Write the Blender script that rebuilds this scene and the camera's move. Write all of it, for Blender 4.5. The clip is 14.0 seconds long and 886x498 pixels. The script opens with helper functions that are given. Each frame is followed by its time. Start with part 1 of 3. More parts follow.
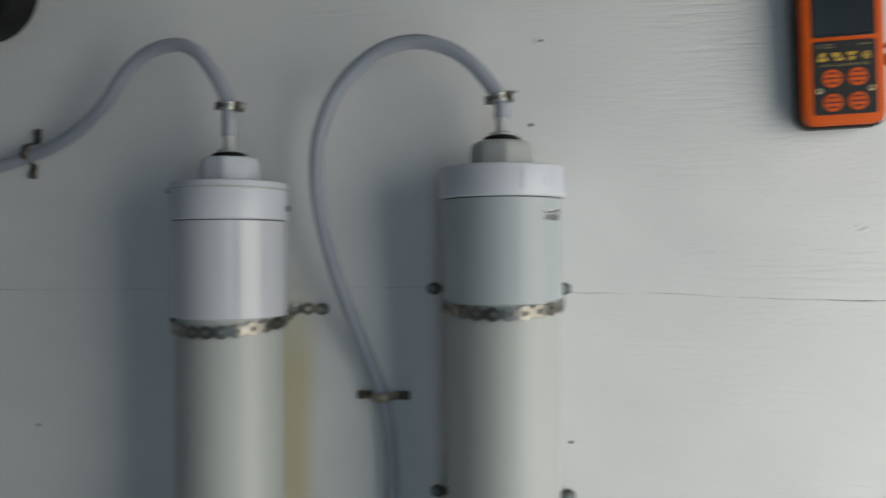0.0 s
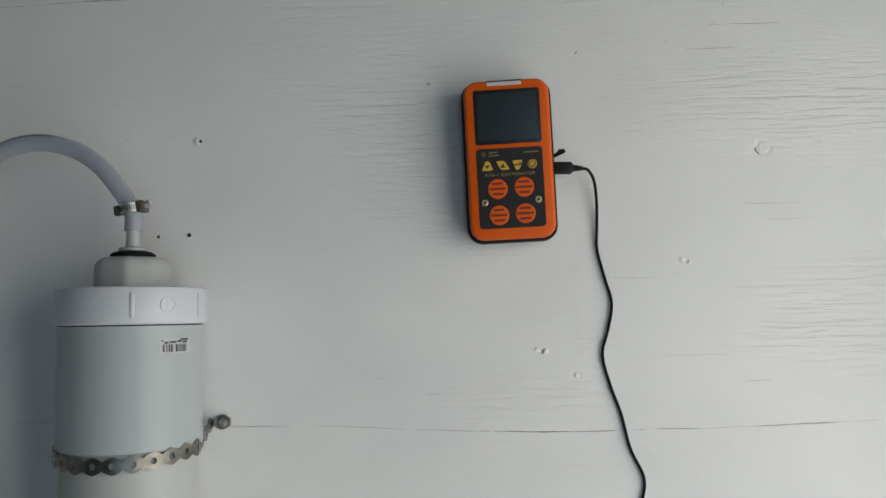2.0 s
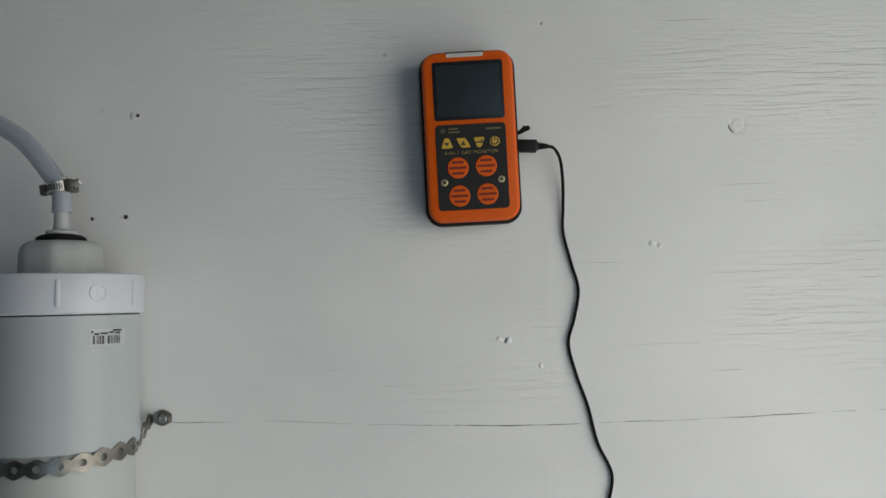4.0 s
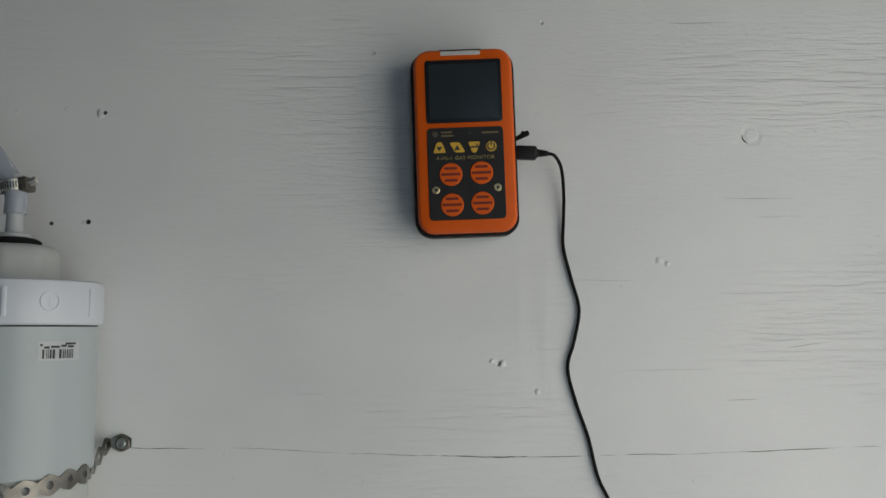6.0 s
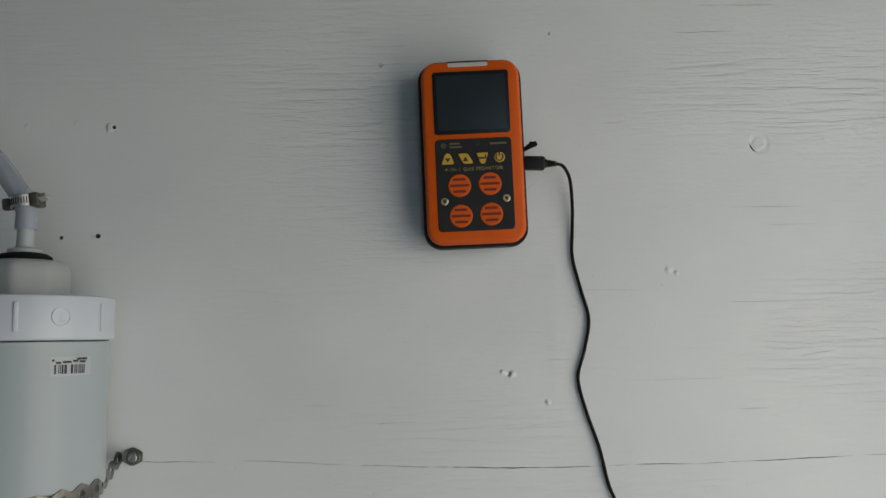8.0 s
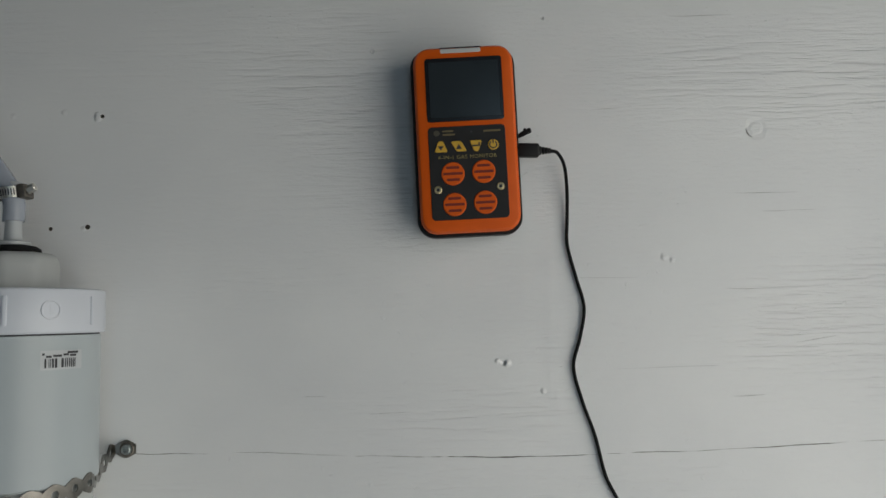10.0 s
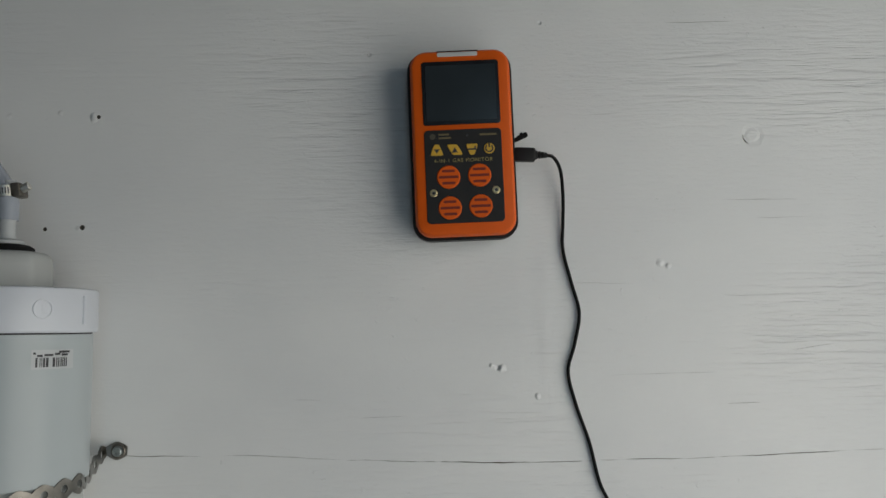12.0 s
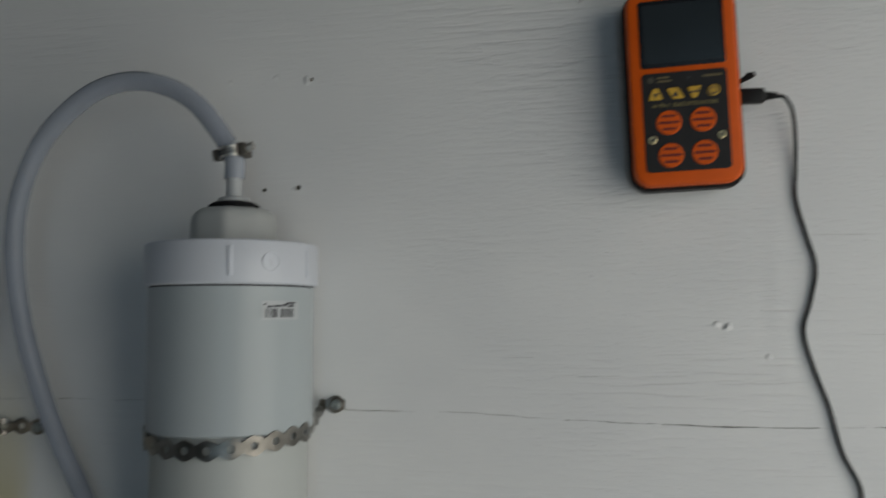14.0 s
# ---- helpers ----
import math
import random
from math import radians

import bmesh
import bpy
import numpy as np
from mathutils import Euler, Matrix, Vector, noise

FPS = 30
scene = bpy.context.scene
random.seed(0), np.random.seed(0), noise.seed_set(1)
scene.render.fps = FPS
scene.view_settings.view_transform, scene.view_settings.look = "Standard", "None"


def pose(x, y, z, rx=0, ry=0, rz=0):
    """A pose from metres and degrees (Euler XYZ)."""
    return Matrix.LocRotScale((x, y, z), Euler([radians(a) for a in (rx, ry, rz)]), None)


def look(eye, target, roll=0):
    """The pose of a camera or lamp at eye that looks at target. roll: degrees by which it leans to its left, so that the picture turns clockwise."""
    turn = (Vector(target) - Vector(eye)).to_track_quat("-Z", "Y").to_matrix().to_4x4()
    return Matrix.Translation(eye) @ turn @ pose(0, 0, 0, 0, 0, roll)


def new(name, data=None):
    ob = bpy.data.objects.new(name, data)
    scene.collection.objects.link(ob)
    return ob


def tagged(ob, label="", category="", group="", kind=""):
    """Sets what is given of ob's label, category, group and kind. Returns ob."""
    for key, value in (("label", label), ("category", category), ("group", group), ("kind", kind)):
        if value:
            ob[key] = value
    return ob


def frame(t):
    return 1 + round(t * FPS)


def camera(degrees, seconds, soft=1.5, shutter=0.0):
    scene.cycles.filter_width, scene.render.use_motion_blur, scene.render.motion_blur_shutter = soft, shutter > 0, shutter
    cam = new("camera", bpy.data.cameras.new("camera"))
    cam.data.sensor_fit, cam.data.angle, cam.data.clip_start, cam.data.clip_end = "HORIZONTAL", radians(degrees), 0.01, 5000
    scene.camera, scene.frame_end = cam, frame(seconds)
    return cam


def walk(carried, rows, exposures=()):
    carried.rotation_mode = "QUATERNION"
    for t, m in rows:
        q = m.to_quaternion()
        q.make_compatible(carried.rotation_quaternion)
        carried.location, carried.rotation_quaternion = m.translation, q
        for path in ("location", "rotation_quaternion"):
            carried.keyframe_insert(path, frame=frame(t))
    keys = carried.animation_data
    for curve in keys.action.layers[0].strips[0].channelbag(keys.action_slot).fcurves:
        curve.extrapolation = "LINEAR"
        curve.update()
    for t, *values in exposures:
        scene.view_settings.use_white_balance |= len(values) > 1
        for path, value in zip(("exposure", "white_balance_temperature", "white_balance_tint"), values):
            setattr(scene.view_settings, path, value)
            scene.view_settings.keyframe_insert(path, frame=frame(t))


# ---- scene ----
cam = camera(56.0, 14.0, 1.5, 0.4)
PATH = [
    (0, (-0.23, -0.871, 1.367), (-0.567, 1.1, 1.379), -0.3),
    (0.2, (-0.188, -0.864, 1.372), (-0.426, 1.122, 1.396), -0.5),
    (0.5, (-0.128, -0.837, 1.392), (-0.322, 1.152, 1.477), -1.0),
    (0.8, (-0.0786, -0.813, 1.4082), (-0.2301, 1.1777, 1.526), -0.92),
    (1, (-0.052, -0.797, 1.411), (-0.191, 1.193, 1.554), -1.1),
    (1.5, (-0.013, -0.772, 1.415), (-0.155, 1.217, 1.569), -1.0),
    (2, (-0.002, -0.749, 1.421), (-0.13, 1.24, 1.585), -1.0),
    (2.5, (0.002, -0.74, 1.425), (-0.12, 1.248, 1.6), -1.0),
    (3, (0.003, -0.722, 1.411), (-0.101, 1.269, 1.565), -1.0),
    (3.2, (0.0002, -0.7236, 1.4156), (-0.0758, 1.2711, 1.5391), -1.24),
    (5.3, (0.0071, -0.649, 1.4264), (-0.0241, 1.3456, 1.5702), -0.98),
    (5.5, (0.007, -0.647, 1.418), (-0.022, 1.345, 1.595), -0.7),
    (6, (0.0, -0.647, 1.415), (-0.019, 1.343, 1.61), -0.2),
    (6.5, (-0.003, -0.651, 1.414), (-0.024, 1.339, 1.618), 0.2),
    (7, (0.0, -0.655, 1.42), (-0.021, 1.335, 1.621), -0.4),
    (7.5, (0.001, -0.655, 1.422), (-0.028, 1.335, 1.628), -0.7),
    (8, (-0.004, -0.648, 1.419), (-0.032, 1.341, 1.628), -0.7),
    (8.2, (-0.0066, -0.6469, 1.425), (-0.0295, 1.3446, 1.607), -0.86),
    (10.3, (-0.0022, -0.6421, 1.4243), (-0.0206, 1.3509, 1.5906), -1.14),
    (10.5, (-0.002, -0.642, 1.417), (-0.019, 1.349, 1.606), -1.1),
    (11, (-0.001, -0.644, 1.423), (-0.016, 1.348, 1.603), -1.2),
    (11.5, (-0.002, -0.643, 1.42), (-0.016, 1.349, 1.607), -0.7),
    (12, (0.001, -0.64, 1.419), (-0.017, 1.35, 1.612), -0.6),
    (12.5, (0.001, -0.64, 1.423), (-0.014, 1.351, 1.613), -0.6),
    (13, (0.008, -0.636, 1.42), (-0.003, 1.354, 1.62), -0.8),
    (13.2, (0.0049, -0.6381, 1.426), (0.0019, 1.3539, 1.6044), -0.94),
    (13.5, (-0.008, -0.635, 1.416), (-0.125, 1.352, 1.614), -0.6),
    (13.7, (-0.0247, -0.6341, 1.4156), (-0.2512, 1.3459, 1.5835), -0.58),
    (14, (-0.039, -0.623, 1.397), (-0.441, 1.33, 1.561), -0.3),
]
walk(cam, [(t, look(eye, target, roll)) for t, eye, target, roll in PATH],
     [(0, 0.17), (0.6, 0.11), (1.2, -0.02), (3.0, -0.08), (5.5, -0.42), (13.0, -0.42), (13.5, -0.43), (14, -0.54)])

# ---- light: a tall side window near the wall, a doorway behind, a dim closed room ----
def area(name, m, w, h, power, col):
    d = bpy.data.lights.new(name, "AREA")
    d.shape, d.size, d.size_y, d.energy, d.color = "RECTANGLE", w, h, power, col
    ob = new(name, d)
    ob.matrix_world = m
    return ob

world = bpy.data.worlds.new("sky")
world.use_nodes = True
scene.world = world
sky = world.node_tree.nodes.new("ShaderNodeTexSky")
sky.sky_type, sky.sun_disc, sky.sun_elevation, sky.sun_rotation = "NISHITA", False, radians(35), radians(120)
world.node_tree.links.new(sky.outputs[0], world.node_tree.nodes["Background"].inputs[0])
world.node_tree.nodes["Background"].inputs[1].default_value = 0.06

EAST, WEST, BACK, CEIL = 0.54, -1.70, -2.30, 2.40
WIN = (-1.25, -0.13, 0.05, 1.80)      # side opening: y from, y to, z from, z to
DOOR = (0.14, 0.52, 0.02, 2.02)       # doorway in the back wall: x from, x to, z from, z to
area("window_daylight", look((EAST + 0.04, (WIN[0] + WIN[1]) / 2, (WIN[2] + WIN[3]) / 2), (0, (WIN[0] + WIN[1]) / 2, (WIN[2] + WIN[3]) / 2)),
     WIN[1] - WIN[0], WIN[3] - WIN[2], 13.2, (1.0, 0.995, 0.935))
area("door_daylight", look(((DOOR[0] + DOOR[1]) / 2, BACK - 0.04, 1.02), ((DOOR[0] + DOOR[1]) / 2, 0, 1.02)),
     DOOR[1] - DOOR[0], DOOR[3] - DOOR[2], 3.3, (0.52, 0.78, 1.0))


# ---- materials ----
def material(name, col, rough=0.5, metal=0.0, var=0.06, scale=40.0, bump=0.0, bump_scale=300.0, stretch=(1, 1, 1), trans=0.0, coat=0.0, spec=0.5):
    m = bpy.data.materials.new(name)
    m.use_nodes = True
    nt = m.node_tree
    N, L = nt.nodes, nt.links
    b = N["Principled BSDF"]
    b.inputs["Metallic"].default_value = metal
    b.inputs["Transmission Weight"].default_value = trans
    b.inputs["Coat Weight"].default_value = coat
    b.inputs["Specular IOR Level"].default_value = spec
    tc = N.new("ShaderNodeTexCoord")
    mp = N.new("ShaderNodeMapping")
    mp.inputs["Scale"].default_value = stretch
    L.new(tc.outputs["Object"], mp.inputs[0])
    n1 = N.new("ShaderNodeTexNoise")
    n1.inputs["Scale"].default_value, n1.inputs["Detail"].default_value = scale, 5
    L.new(mp.outputs[0], n1.inputs["Vector"])
    ramp = N.new("ShaderNodeValToRGB")
    ramp.color_ramp.elements[0].position, ramp.color_ramp.elements[1].position = 0.3, 0.7
    ramp.color_ramp.elements[0].color = (*[c * (1 - var) for c in col], 1)
    ramp.color_ramp.elements[1].color = (*[min(1, c * (1 + var)) for c in col], 1)
    L.new(n1.outputs[0], ramp.inputs[0])
    L.new(ramp.outputs[0], b.inputs["Base Color"])
    n2 = N.new("ShaderNodeTexNoise")
    n2.inputs["Scale"].default_value, n2.inputs["Detail"].default_value = bump_scale, 3
    L.new(mp.outputs[0], n2.inputs["Vector"])
    mr = N.new("ShaderNodeMapRange")
    mr.inputs["To Min"].default_value, mr.inputs["To Max"].default_value = max(0.02, rough - 0.03), min(1, rough + 0.03)
    L.new(n2.outputs[0], mr.inputs[0])
    L.new(mr.outputs[0], b.inputs["Roughness"])
    if bump:
        bp = N.new("ShaderNodeBump")
        bp.inputs["Strength"].default_value, bp.inputs["Distance"].default_value = 1.0, bump
        L.new(n2.outputs[0], bp.inputs["Height"])
        L.new(bp.outputs[0], b.inputs["Normal"])
    return m


def wall_paint():
    """White paint over horizontally grained plywood: long shallow grain, roller stipple, a yellow stain, filled marks."""
    m = bpy.data.materials.new("white_painted_plywood")
    m.use_nodes = True
    N, L = m.node_tree.nodes, m.node_tree.links
    b = N["Principled BSDF"]
    b.inputs["Roughness"].default_value = 0.5
    b.inputs["Specular IOR Level"].default_value = 0.35
    tc = N.new("ShaderNodeTexCoord")

    def noisy(scale_xyz, scale, detail=4.0, distort=0.0):
        mp = N.new("ShaderNodeMapping")
        mp.inputs["Scale"].default_value = scale_xyz
        L.new(tc.outputs["Object"], mp.inputs[0])
        n = N.new("ShaderNodeTexNoise")
        n.inputs["Scale"].default_value, n.inputs["Detail"].default_value, n.inputs["Distortion"].default_value = scale, detail, distort
        L.new(mp.outputs[0], n.inputs["Vector"])
        return n.outputs[0]

    def calc(op, a, c=None, d=None):
        n = N.new("ShaderNodeMath")
        n.operation = op
        for i, v in enumerate((a, c, d)):
            if v is None:
                continue
            if isinstance(v, (int, float)):
                n.inputs[i].default_value = v
            else:
                L.new(v, n.inputs[i])
        return n.outputs[0]

    def span(v, a, c, lo=0.0, hi=1.0):
        n = N.new("ShaderNodeMapRange")
        n.interpolation_type = "SMOOTHSTEP"
        for i, k in enumerate((a, c, lo, hi)):
            n.inputs[i + 1].default_value = k
        L.new(v, n.inputs[0])
        return n.outputs[0]

    sep = N.new("ShaderNodeSeparateXYZ")
    L.new(tc.outputs["Object"], sep.inputs[0])
    x, z = sep.outputs[0], sep.outputs[2]
    patch = span(noisy((1, 1, 2.2), 4.0, 2.0), 0.46, 0.72, 0.03, 0.65)
    # rougher veneer in a few places
    for px, pz, rx, rz, k in ((-0.070, 1.605, 0.10, 0.065, 0.50), (0.270, 1.608, 0.16, 0.055, 0.60), (0.300, 1.410, 0.13, 0.075, 0.40), (-0.020, 1.350, 0.16, 0.032, 0.35), (0.080, 1.302, 0.20, 0.024, 0.35)):
        dx = calc("DIVIDE", calc("SUBTRACT", x, px), rx)
        dz = calc("DIVIDE", calc("SUBTRACT", z, pz), rz)
        patch = calc("ADD", patch, span(calc("ADD", calc("MULTIPLY", dx, dx), calc("MULTIPLY", dz, dz)), 0.0, 1.2, k, 0.0))
    grain = span(noisy((1, 1, 13), 17.0, 5.0, 0.18), 0.44, 0.70)
    fine = calc("MULTIPLY", noisy((1, 1, 7), 48.0, 4.0, 0.2), span(noisy((1, 1, 2), 7.0, 2.0), 0.38, 0.62, 0.25, 1.0))
    ticks = calc("MULTIPLY", span(noisy((1, 1, 1.4), 170.0, 1.0), 0.64, 0.78), span(noisy((1, 1, 1), 11.0, 2.0), 0.42, 0.66, 0.05, 1.0))
    brush = noisy((1, 1, 5), 105.0, 3.0, 0.5)   # strokes left by the paint brush
    stipple = noisy((1, 1, 1.3), 330.0, 2.0)
    blot = noisy((1, 1, 1), 160.0, 1.0)
    swell = noisy((1, 1, 1.6), 9.0, 2.0)
    coat = span(x, -0.30, -0.06, 0.40, 1.0)   # thicker paint towards the pipes
    h = calc("MULTIPLY", calc("MULTIPLY", calc("MULTIPLY", grain, patch), -0.52), coat)
    h = calc("ADD", h, calc("MULTIPLY", calc("MULTIPLY", fine, 0.36), coat))
    h = calc("ADD", h, calc("MULTIPLY", calc("MULTIPLY", ticks, 0.24), coat))
    h = calc("ADD", h, calc("MULTIPLY", calc("MULTIPLY", stipple, 0.14), coat))
    h = calc("ADD", h, calc("MULTIPLY", calc("MULTIPLY", brush, 0.20), coat))
    h = calc("ADD", h, calc("MULTIPLY", swell, 0.9))
    # filled screw marks and knots: shallow rings under the paint
    def away(px, pz, r, rough):
        dx, dz = calc("SUBTRACT", x, px), calc("SUBTRACT", z, pz)
        d = calc("SQRT", calc("ADD", calc("MULTIPLY", dx, dx), calc("MULTIPLY", dz, dz)))
        return calc("ADD", d, calc("MULTIPLY", calc("SUBTRACT", blot, 0.5), r * rough))

    for px, pz, r, k in ((0.2372, 1.5675, 0.0072, 0.30), (0.322, 1.583, 0.010, 0.20)):
        d = away(px, pz, r, 0.6)
        h = calc("ADD", h, calc("MULTIPLY", calc("SUBTRACT", span(d, r * 0.4, r * 0.8), span(d, r * 0.8, r * 1.4)), -k))
    for px, pz, r, k in ((0.0315, 1.3915, 0.0024, 0.5), (0.0395, 1.3895, 0.0040, 0.9), (0.0360, 1.3900, 0.0026, -0.7), (-0.0615, 1.636, 0.0022, -0.6), (0.0735, 1.660, 0.0022, -0.7), (-0.345, 1.590, 0.003, 0.25),
                         (-0.305, 1.592, 0.003, 0.25), (-0.2778, 1.588, 0.0045, 0.55), (-0.2875, 1.5005, 0.003, 0.3), (0.162, 1.468, 0.004, 0.5), (0.168, 1.466, 0.003, 0.5), (0.066, 1.368, 0.003, 0.5)):
        h = calc("ADD", h, calc("MULTIPLY", span(away(px, pz, r, 1.0), r * 0.1, r, 1.0, 0.0), k))
    # runs of paint below the cable's plug
    runs = calc("MULTIPLY", span(noisy((1, 1, 0.14), 55.0, 2.0, 0.3), 0.40, 0.75), calc("MULTIPLY", span(x, 0.045, 0.06), span(x, 0.085, 0.10, 1.0, 0.0)))
    h = calc("ADD", h, calc("MULTIPLY", calc("MULTIPLY", runs, span(z, 1.50, 1.55, 1.0, 0.0)), 0.26))
    bp = N.new("ShaderNodeBump")
    bp.inputs["Strength"].default_value, bp.inputs["Distance"].default_value = 1.0, 0.0018
    L.new(h, bp.inputs["Height"])
    L.new(bp.outputs[0], b.inputs["Normal"])
    # paint colour: slight unevenness, and a yellow glue stain down beside one pipe
    tone = N.new("ShaderNodeValToRGB")
    tone.color_ramp.elements[0].color, tone.color_ramp.elements[1].color = (0.76, 0.765, 0.765, 1), (0.83, 0.83, 0.82, 1)
    tone.color_ramp.elements[0].position, tone.color_ramp.elements[1].position = 0.3, 0.7
    L.new(noisy((1, 1, 1.5), 6.0, 6.0), tone.inputs[0])
    edge = calc("ADD", x, calc("MULTIPLY", calc("SUBTRACT", noisy((1, 1, 0.25), 30.0, 4.0), 0.5), 0.022))
    low = calc("ADD", z, calc("MULTIPLY", calc("SUBTRACT", noisy((1, 1, 1), 12.0, 4.0), 0.5), 0.10))
    stain = calc("MULTIPLY", calc("MULTIPLY", span(edge, -0.60, -0.58), span(edge, -0.540, -0.512, 1.0, 0.0)), span(low, 1.24, 1.38, 1.0, 0.0))
    mix = N.new("ShaderNodeMix")
    mix.data_type = "RGBA"
    L.new(calc("MULTIPLY", stain, 0.65), mix.inputs[0])
    L.new(tone.outputs[0], mix.inputs[6])
    mix.inputs[7].default_value = (0.62, 0.54, 0.26, 1)
    L.new(mix.outputs[2], b.inputs["Base Color"])
    return m


WALL = wall_paint()
CRACK = material("bare_joint_edge", (0.20, 0.18, 0.15), 0.9)
ROOM = material("room_paint", (0.25, 0.275, 0.305), 0.7, scale=6, bump=0.0005)
FLOOR = material("floor_boards", (0.16, 0.145, 0.13), 0.6, scale=8, stretch=(1, 6, 1), var=0.2)
PVC = material("white_pvc", (0.40, 0.44, 0.455), 0.30, spec=0.36, var=0.02, scale=12, bump=0.00001, bump_scale=40)
PVC_PIPE = material("white_pvc_pipe", (0.43, 0.45, 0.435), 0.42, var=0.04, scale=14, stretch=(1, 1, 0.3), bump=0.00004, bump_scale=80)
PVC_GLOSS = material("glossy_white_pvc", (0.55, 0.565, 0.61), 0.14, var=0.02, scale=12)
CAP = material("white_pvc_cap", (0.585, 0.61, 0.66), 0.32, var=0.02, scale=20)
NUB = material("frosted_plastic", (0.48, 0.495, 0.485), 0.5, var=0.05, scale=30, trans=0.1)
RUBBER = material("black_rubber", (0.006, 0.006, 0.0065), 0.75, spec=0.2, var=0.2, scale=60)
BARB = material("translucent_nylon", (0.50, 0.52, 0.53), 0.4, trans=0.15, var=0.03)
HOSE = material("clear_vinyl_hose", (0.47, 0.51, 0.59), 0.2, var=0.06, scale=18)
BORE = material("hose_bore", (0.31, 0.35, 0.42), 0.3, var=0.1, scale=30)
BORE.node_tree.nodes["Principled BSDF"].inputs["Alpha"].default_value = 0.45
THREAD = material("hose_thread", (0.52, 0.56, 0.62), 0.5, var=0.1, scale=80)
HOSE.node_tree.nodes["Principled BSDF"].inputs["Alpha"].default_value = 0.50
STEEL = material("stainless_band", (0.86, 0.83, 0.76), 0.38, 1.0, var=0.1, scale=200)
GALV = material("galvanised_strap", (0.23, 0.22, 0.20), 0.33, 1.0, var=0.45, scale=55, bump=0.0001, bump_scale=400)
ZINC = material("zinc_screw", (0.34, 0.38, 0.38), 0.4, 0.9, var=0.25, scale=300)
OLDCLIP = material("worn_bright_clip", (0.40, 0.36, 0.29), 0.45, 0.8, var=0.5, scale=120)
DARKMET = material("tarnished_clip", (0.16, 0.145, 0.125), 0.5, 0.8, var=0.4, scale=150)
ORANGE = material("orange_plastic", (0.68, 0.098, 0.001), 0.5, spec=0.3, var=0.05, scale=60, bump=0.00005, bump_scale=900)
BLACK = material("black_plastic", (0.007, 0.007, 0.0075), 0.5, spec=0.3, var=0.15, scale=80)
PANEL = material("charcoal_panel", (0.018, 0.017, 0.017), 0.5, spec=0.3, var=0.15, scale=80)
SCREEN = material("dark_display", (0.020, 0.026, 0.030), 0.18, var=0.08, scale=30, spec=0.5)
GLASSRIM = material("display_rim", (0.008, 0.008, 0.009), 0.2, var=0.1)
YELLOW = material("yellow_key", (0.62, 0.37, 0.035), 0.5, var=0.06, scale=200)
SLOT = material("red_orange_slot", (0.16, 0.014, 0.003), 0.6)
PRINT = material("gold_print", (0.30, 0.235, 0.08), 0.5)
DULL = material("dull_gold_print", (0.15, 0.115, 0.05), 0.5)
SILVER = material("silver_strip", (0.66, 0.66, 0.64), 0.35, 0.3)
BRASS = material("brass_bolt", (0.62, 0.50, 0.28), 0.3, 0.9)
STICKER = material("white_sticker", (0.47, 0.49, 0.50), 0.45, var=0.02)
INK = material("black_ink", (0.035, 0.035, 0.04), 0.6)


# ---- building helpers ----
def link(name, bm, mat, parent=None, label="", smooth=True):
    me = bpy.data.meshes.new(name)
    bmesh.ops.recalc_face_normals(bm, faces=bm.faces)
    bm.to_mesh(me)
    bm.free()
    for p in me.polygons:
        p.use_smooth = smooth
    if smooth:
        me.set_sharp_from_angle(angle=radians(35))
    me.materials.append(mat)
    ob = new(name, me)
    if parent is not None:
        ob.parent = parent
    if label:
        tagged(ob, label)
    return ob


def part(name, bm, mat, parent, label="", smooth=True):
    return link(name, bm, mat, parent, label, smooth)


def thing(name, m, label, category, group="", kind=""):
    ob = new(name)
    ob.empty_display_size = 0.02
    ob.matrix_world = m
    return tagged(ob, label, category, group, kind)


def box(bm, x0, x1, y0, y1, z0, z1, bevel=0.0, seg=2):
    g = bmesh.ops.create_cube(bm, size=1)
    vs = g["verts"]
    for v in vs:
        v.co = Vector(((x0 + x1) / 2 + v.co.x * (x1 - x0), (y0 + y1) / 2 + v.co.y * (y1 - y0), (z0 + z1) / 2 + v.co.z * (z1 - z0)))
    if bevel:
        es = list({e for v in vs for e in v.link_edges})
        bmesh.ops.bevel(bm, geom=es, offset=bevel, segments=seg, affect="EDGES", profile=0.5)
    return bm


def lathe(profile, seg=64, start=0.0):
    """A closed turning of (radius, z) pairs about z."""
    bm = bmesh.new()
    rings = []
    for r, z in profile:
        if r < 1e-6:
            rings.append([bm.verts.new((0, 0, z))])
        else:
            rings.append([bm.verts.new((r * math.cos(start + 2 * math.pi * k / seg), r * math.sin(start + 2 * math.pi * k / seg), z)) for k in range(seg)])
    for a, b in zip(rings, rings[1:]):
        for k in range(seg):
            q = [a[k % len(a)], a[(k + 1) % len(a)], b[(k + 1) % len(b)], b[k % len(b)]]
            q = list(dict.fromkeys(q))
            if len(q) > 2:
                bm.faces.new(q)
    return bm


def rounded(w, h, r, n=6):
    """Outline of a rounded rectangle, centred, in the x-z plane."""
    out = []
    for cx, cz, a0 in ((w / 2 - r, h / 2 - r, 0), (-w / 2 + r, h / 2 - r, 90), (-w / 2 + r, -h / 2 + r, 180), (w / 2 - r, -h / 2 + r, 270)):
        for k in range(n + 1):
            a = radians(a0 + 90 * k / n)
            out.append((cx + r * math.cos(a), cz + r * math.sin(a)))
    return out


